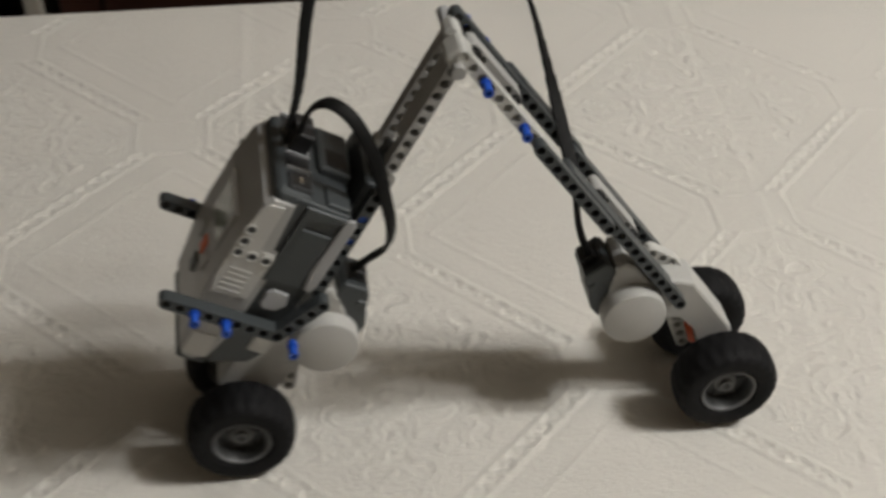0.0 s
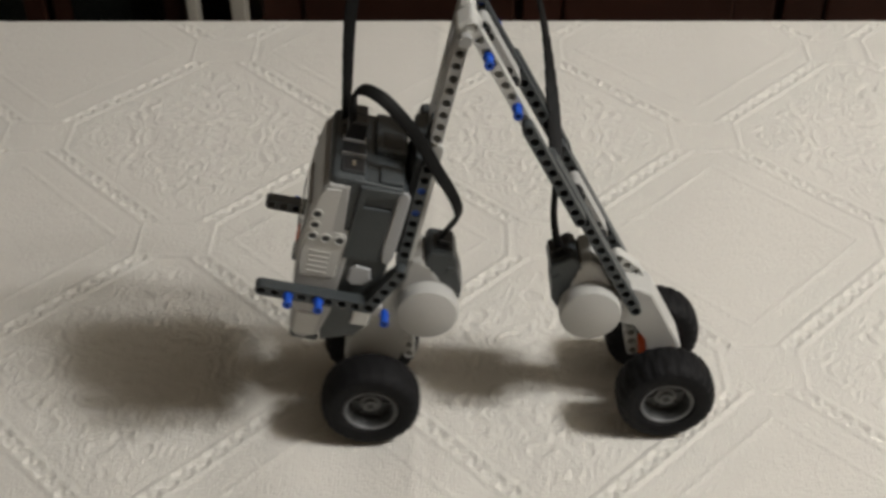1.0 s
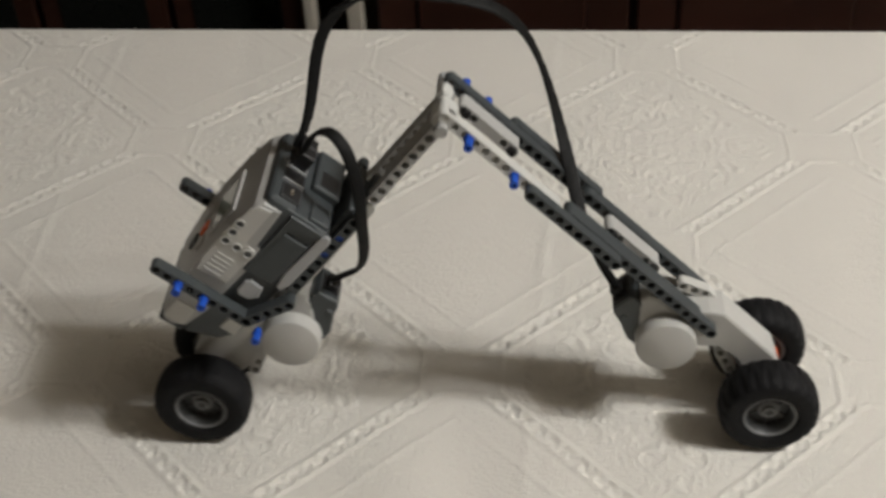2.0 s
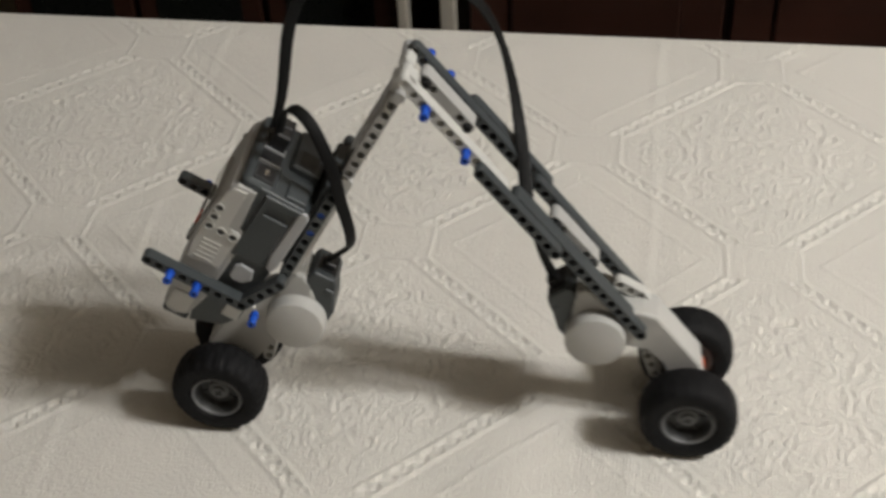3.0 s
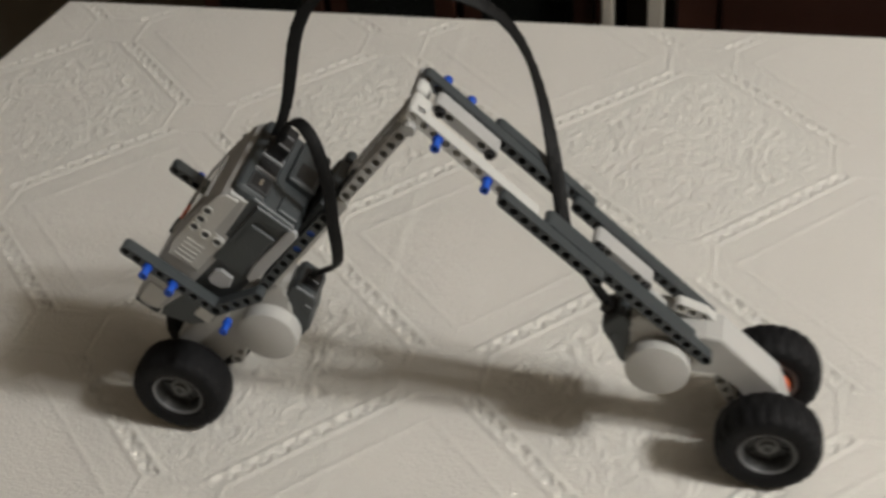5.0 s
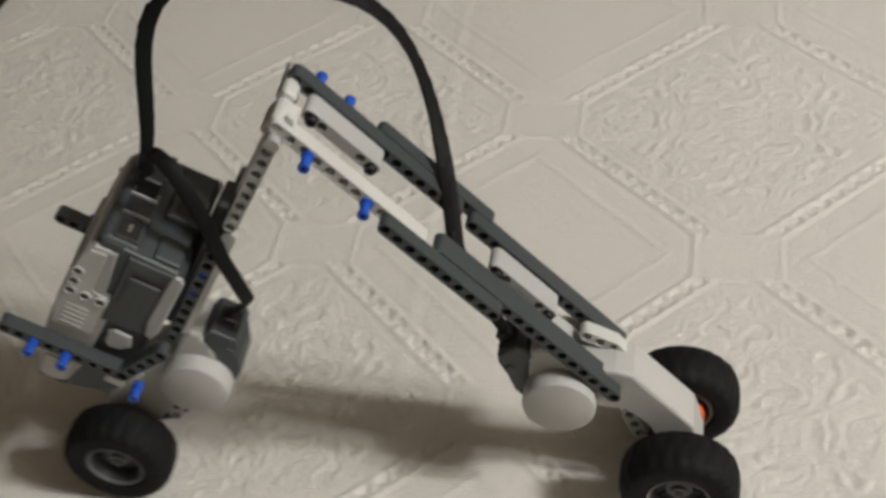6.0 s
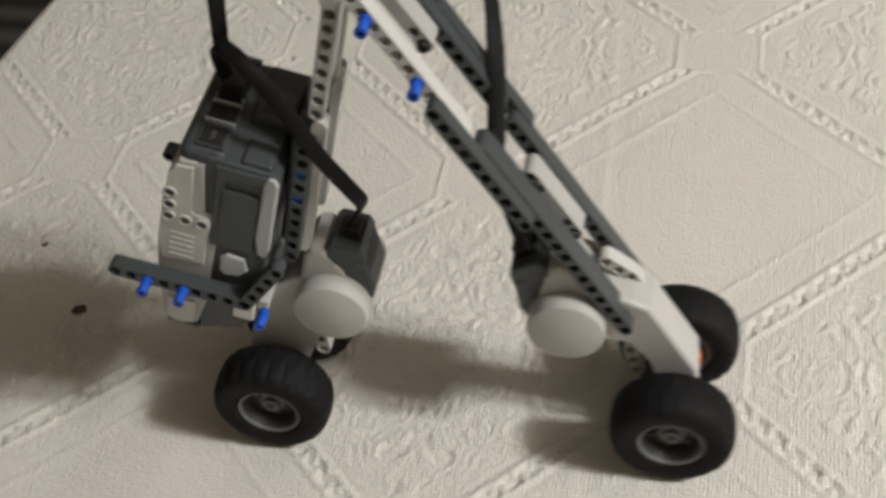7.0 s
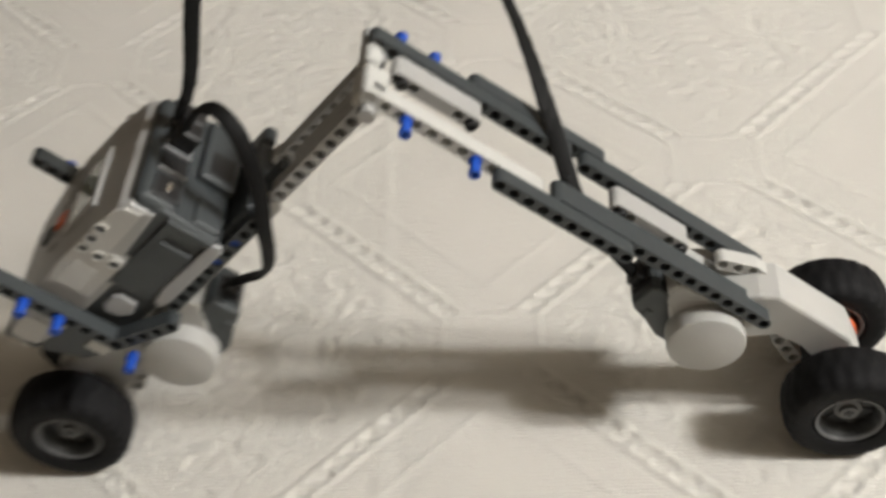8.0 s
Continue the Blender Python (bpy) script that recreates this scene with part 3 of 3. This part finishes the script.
def front_leg(robot):
    leg = part("front_leg", box(-0.0037, 0.0037, -0.0037, 0.0037, 0.105, 0.2, 0.0006), DARK, robot, "leg with control brick, motor and beams")
    for y in (-16, 8.2):
        beam("beam", leg, LIGHT, (0, 268 - 72), (0, 268), y)
        beam("beam", leg, DARK, (-2, 108), (-2, 180), y - 8)
    part("leg_plate", box(-0.009, 0.0016, -0.0185, 0.026, 0.112, 0.184, 0.0015), DARK, leg, "dark grey plates between the beams")
    beam("beam", leg, WHITE, (2, 108), (2, 188), -15.6, label="pale grey beam behind the dark one", plain=range(11))
    beam("beam", leg, LIGHT, (0, 212), (0, 260), -8, label="short inner grey beam")
    beam("beam", leg, DARK, (-1, 120), (-1, 176), 36)
    beam("beam", leg, WHITE, (2, 108), (2, 188), 16.2, label="pale grey beam behind the dark one", plain=range(11))
    part("axle", ring([(0, -0.02), (0.0023, -0.02), (0.0023, 0.045), (0, 0.045)], 10, centre=(-0.001, 0.144)), BLACK, leg, smooth=True)
    part("hinge_bush", ring([(0, -0.0235), (0.0036, -0.0235), (0.0036, -0.0165), (0, -0.0165)], 16, centre=(0, 0.264)), LIGHT, leg, smooth=True)
    for s in (-1, 1):
        y = -44.6 if s < 0 else 36.8
        beam("bent_beam", leg, DARK, (-82, 90), (-18, 88), y, extra=(-5, 116), label="dark grey bent beam across the brick")
        for x, z in ((-66, 89.5), (-48, 88.8), (-8, 86)):
            pin(leg, x, z, y + (0 if s < 0 else 7.8), s, length=9 if s < 0 else 3)
    for z in (148, 164):
        pin(leg, -2, z, -22.4, -1, length=0.4)
    part("bracket", box(-0.022, -0.008, -0.0335, 0.036, 0.074, 0.081, 0.001), LIGHT, leg, "light grey bracket")
    motor(leg, -1, 5.5, 3.5)
    brick(leg)
    # flat cable from the brick to this leg's motor
    pts = [Vector((-x * MM, (y - 41) * MM, z * MM)) for x, y, z in ((45, 47, 182), (49, 40, 203), (46, 31, 216), (36, 24, 217.5), (24, 20, 210.5), (10.5, 18, 198), (-3.5, 18, 180), (-14, 21, 166), (-21.5, 26, 153), (-26, 33, 140), (-24.5, 38, 128), (-20.5, 41, 114))]
    path = smooth_path(pts, 7)
    n = len(path)
    across = [Vector((0.5, 0.35, 0.6)).lerp(Vector((0.3, 0.9, 0.3)), min(1, 1.8 * abs(i / n - 0.45))) for i in range(n)]
    part("motor_cable", ribbon(path, 0.0078, 0.0028, across), CABLE, leg, "flat black cable", smooth=True)
    return leg


def rear_leg(robot):
    leg = part("rear_leg", ring([(0, -0.0225), (0.0024, -0.0225), (0.0024, 0.0275), (0, 0.0275)], 14, centre=(0, REAR_LEG)), PEARL, robot, "hinged leg of grey and white beams with a motor", smooth=True)
    # near side: pale beam below the hinge, then dark beams down to the motor
    beam("beam", leg, WHITE, (6, 291), (6, 203), -19, label="pale grey beam")
    beam("beam", leg, DARK, (6.4, 223), (6.4, 151), -27.2)
    beam("beam", leg, DARK, (7, 191), (7, 63), -19.2, thick=12.6)
    # far side
    beam("beam", leg, LIGHT, (7.5, 279), (7.5, 239), 0.4, thick=11.8, label="light grey double beam", plain=(2, 3))
    beam("beam", leg, DARK, (9.2, 292), (9.2, 188), 12.6)
    beam("beam", leg, DARK, (9.6, 240), (9.6, 168), 20.6)
    beam("beam", leg, DARK, (9, 176), (9, 64), 12.6, thick=10.0)
    beam("beam", leg, LIGHT, (9, 157), (9, 117), -2.5, thick=12.6, label="light grey inner double beam", plain=(2, 3))
    for z in (155, 118):
        pin(leg, 9, z, -2.5, -1, BLACK, 3.0)
    for z in (277, 240):
        pin(leg, 7.5, z, 0.4, -1, BLACK, 3.0)
    for z in (272, 236):
        pin(leg, 6, z, -19, -1, length=10)
    for z in (280, 262):
        pin(leg, 9, z, 20.4, 1, length=8)
    beam("bent_beam", leg, WHITE, (9, 89), (14.5, 75), 3.0, extra=(14.5, 51), label="white bent beam on the motor")
    # hinge: white cross block and grey pin end
    part("hinge_block", box(-0.003, 0.0095, -0.0185, 0.0005, 0.2825, 0.2955, 0.003, 3), WHITE, leg, "white hinge block")
    part("hinge_block", box(0.0, 0.0085, 0.003, 0.0165, 0.287, 0.2955, 0.0025, 3), WHITE, leg)
    part("hinge_pin", ring([(0, 0.0145), (0.0036, 0.0145), (0.0036, 0.0265), (0.0028, 0.027), (0, 0.027)], 16, centre=(0.003, 0.292)), PEARL, leg, smooth=True)
    motor(leg, 1, slim=True)
    # rigid end of the long cable, between the beams down to the motor
    pts = [Vector((x * MM, y * MM, z * MM)) for x, y, z in ((9.5, 1, 186), (6, -4, 178), (-2, -4, 163), (-12, -2, 142), (-19.5, 0, 119))]
    path = smooth_path(pts, 8)
    part("cable_tail", ribbon(path, 0.0068, 0.0028, Vector((0.5, 0.8, 0))), CABLE, leg, "flat black cable", smooth=True)
    return leg


SEGS = 34
ARCH = 0.3265


def cable_piece(robot):
    L = ARCH / SEGS * 1.5
    pts = [Vector((0, 0, L * (k / 4 - 0.5))) for k in range(5)]
    return part("cable_piece", ribbon(pts, 0.0084, 0.0022, Vector((0, 1, 0))), CABLE, robot, smooth=True)


def make_robot():
    robot = new("walking_robot")
    tagged(robot, "grey plastic brick-built walking robot on four black wheels", "toy robot")
    fl, rl = front_leg(robot), rear_leg(robot)
    wheels = [wheel(robot, "wheel")]
    for k in range(3):
        wheels.append(copy_thing(wheels[0], Matrix.Identity(4)))
    pieces = [cable_piece(robot)]
    for k in range(SEGS - 1):
        o = pieces[0].copy()
        scene.collection.objects.link(o)
        pieces.append(o)
    pieces[0]["label"] = "piece of a flat black looping cable"
    return robot, fl, rl, wheels, pieces


def stain(x, y, r, seed):
    rnd = random.Random(seed)
    bm = bmesh.new()
    ring_ = []
    n = 18
    for k in range(n):
        a = 2 * math.pi * k / n
        q = r * (0.75 + 0.45 * rnd.random())
        ring_.append(bm.verts.new((q * math.cos(a), 0.8 * q * math.sin(a), 0.0002)))
    top = bm.verts.new((0, 0, 0.0012))
    for k in range(n):
        bm.faces.new((ring_[k], ring_[(k + 1) % n], top))
    ob = part("stain", bm, STAIN, smooth=True)
    ob.location = (x, y, float(relief(np.array([x]), np.array([y]))[0] + folds(np.array([x]), np.array([y]))[0]) + 0.0006)
    tagged(ob, "small dark brown stain on the tablecloth", "stain")


room()
table()
tablecloth()
sideboard(-0.215, 1.3, 0.77, 4)
sideboard(-0.95, -0.325, 0.8, 3, 0.03, True)
for x, w in ((-0.236, 0.011), (-0.302, 0.008)):
    tagged(part("trim", box(x - w, x + w, 0.72, 0.75, RZ0, RZ1 - 0.3, 0.003), PAINT), "cream painted upright post", kind="structure")

stain(-0.66, -0.275, 0.005, 3)
stain(-0.707, -0.222, 0.0026, 5)
robot, leg_f, leg_r, wheels, pieces = make_robot()

# ---- how the robot walks: seconds, front axle x, rear axle x, sideways slip of the rear ----
STEPS = [
    (0.00, 0.0518, 0.3459, 0.0004),
    (0.50, 0.0461, 0.2591, -0.0016),
    (0.80, 0.0416, 0.2025, 0.0016),
    (1.00, 0.0205, 0.2096, 0.0013),
    (1.50, -0.0714, 0.2066, -0.0018),
    (1.70, -0.1052, 0.2031, -0.0013),
    (2.38, -0.2170, 0.2010, 0.0010),
    (2.80, -0.2225, 0.1198, 0.0029),
    (3.00, -0.2259, 0.0835, 0.0005),
    (3.50, -0.2306, 0.0043, 0.0007),
    (4.00, -0.2425, -0.0578, 0.0021),
    (4.50, -0.3390, -0.0507, -0.0029),
    (4.70, -0.3860, -0.0676, -0.0017),
    (5.38, -0.4870, -0.0770, -0.0020),
    (5.80, -0.4912, -0.1403, -0.0021),
    (6.00, -0.4894, -0.1716, -0.0028),
    (6.50, -0.5055, -0.2588, -0.0050),
    (6.60, -0.5113, -0.2774, -0.0068),
    (6.80, -0.5109, -0.3109, -0.0065),
    (7.00, -0.5049, -0.2932, -0.0032),
    (7.40, -0.5067, -0.2032, -0.0095),
    (7.50, -0.5079, -0.2014, -0.0128),
    (8.00, -0.5039, -0.1074, -0.0180),
]
LINE_Y, LINE_LEAN = -0.3515, 0.0162


def glide(t, column):
    """Monotone cubic through the steps."""
    ts = [s[0] for s in STEPS]
    vs = [s[column] for s in STEPS]
    k = max(0, min(len(ts) - 2, sum(1 for q in ts if q <= t) - 1))

    def slope(i):
        if i == 0 or i == len(ts) - 1:
            j = min(max(i, 1), len(ts) - 1)
            return (vs[j] - vs[j - 1]) / (ts[j] - ts[j - 1])
        a = (vs[i] - vs[i - 1]) / (ts[i] - ts[i - 1])
        b = (vs[i + 1] - vs[i]) / (ts[i + 1] - ts[i])
        return 0 if a * b <= 0 else 2 * a * b / (a + b)
    h = ts[k + 1] - ts[k]
    s = (t - ts[k]) / h
    return (2 * s ** 3 - 3 * s * s + 1) * vs[k] + (s ** 3 - 2 * s * s + s) * h * slope(k) + (3 * s * s - 2 * s ** 3) * vs[k + 1] + (s ** 3 - s * s) * h * slope(k + 1)


def arch(a, b, ta, tb):
    """Points of an arch of the cable's length from a to b: up along ta, over a round top, down along tb."""
    def hermite(p, q, u, v, n):
        return [p * (2 * s ** 3 - 3 * s * s + 1) + u * (s ** 3 - 2 * s * s + s) + q * (3 * s * s - 2 * s ** 3) + v * (s ** 3 - s * s) for s in (k / n for k in range(n + 1))]

    def curve(h):
        top = a.lerp(b, 0.408)
        top.y += 0.0206
        top.z = max(a.z, b.z) + h
        flat = Vector((b.x - a.x, b.y - a.y, 0)) * 1.2257
        return hermite(a, top, ta * 1.4455 * (top.z - a.z), flat, SEGS) + hermite(top, b, flat, tb * 3.0 * (top.z - b.z), SEGS)[1:]
    lo, hi = 0.01, 0.3
    for _ in range(22):
        h = (lo + hi) / 2
        c = curve(h)
        if sum((p - q).length for p, q in zip(c, c[1:])) < ARCH:
            lo = h
        else:
            hi = h
    c = curve(lo)
    # even steps along it
    run = [0.0]
    for p, q in zip(c, c[1:]):
        run.append(run[-1] + (q - p).length)
    out, j = [], 0
    for k in range(SEGS * 2 + 1):
        d = run[-1] * k / (SEGS * 2)
        while j < len(run) - 2 and run[j + 1] < d:
            j += 1
        out.append(c[j].lerp(c[j + 1], (d - run[j]) / (run[j + 1] - run[j])))
    return out


TWIST = ((0, (0.5, 0.85, 0)), (0.25, (0.9, 0.45, 0)), (0.5, (0.45, 0.88, 0.1)), (0.72, (0.2, 1, 0)), (0.84, (0.6, 0.8, 0)), (0.92, (0.95, 0.3, 0)), (1, (0.95, 0.3, 0)))


def twist(s):
    """The cable's broad direction along its arch."""
    for (a, u), (b, v) in zip(TWIST, TWIST[1:]):
        if s <= b:
            return Vector(u).lerp(Vector(v), (s - a) / (b - a))


def motions():
    keys = {o: [] for o in (robot, leg_f, leg_r, *wheels, *pieces)}
    for i in range(81):
        t = i / 10
        xf, xr, slip = glide(t, 1), glide(t, 2), glide(t, 3) + 0.0025
        a = Vector((xf, LINE_Y + LINE_LEAN * (xf + 0.1)))
        b = Vector((xr, LINE_Y + LINE_LEAN * (xr + 0.1) + slip))
        way = b - a
        d = way.length
        turn = math.atan2(way.y, way.x)
        side = Vector((-math.sin(turn), math.cos(turn))) * MID
        base = pose(a.x + side.x, a.y + side.y, 0, 0, 0, math.degrees(turn))
        cx = (d * d + FRONT_LEG ** 2 - REAR_LEG ** 2) / (2 * d)
        hz = math.sqrt(FRONT_LEG ** 2 - cx * cx)
        tf, tr = math.degrees(math.atan2(cx, hz)), math.degrees(math.atan2(cx - d, hz))
        mf, mr = pose(0, 0, TYRE_R, 0, tf, 0), pose(d, 0, TYRE_R, 0, tr, 0)
        keys[robot].append((t, base))
        keys[leg_f].append((t, mf))
        keys[leg_r].append((t, mr))
        rf, rr = math.degrees((xf - 0.05) / TYRE_R), math.degrees((xr - 0.35) / TYRE_R)
        for w, x, y, r in zip(wheels, (0, 0, d, d), (-0.0312, 0.0282, -0.0312, 0.0282), (rf, rf + 20, rr, rr + 35)):
            keys[w].append((t, pose(x, y, TYRE_R, 0, r, 0)))
        p0, p1 = mf @ Vector((-0.050, 0.014, 0.1828)), mr @ Vector((0.008, -0.0022, 0.1838))
        t0 = (mf.to_3x3() @ Vector((-0.1135, 0.02, 1))).normalized()
        t1 = (mr.to_3x3() @ Vector((-0.47, -1.3315, -1)) * 0.9406 + Vector((0, 0, -0.0594))).normalized()
        c = arch(p0, p1, t0, t1)
        for k, o in enumerate(pieces):
            p, q = c[2 * k], c[2 * k + 2]
            z = (q - p).normalized()
            s = (k + 0.5) / SEGS
            w = twist(s)
            y = (w - z * w.dot(z)).normalized()
            x = y.cross(z)
            m = Matrix((x, y, z)).transposed().to_4x4()
            m.translation = c[2 * k + 1]
            keys[o].append((t, m))
    for o, rows in keys.items():
        walk(o, rows)


motions()
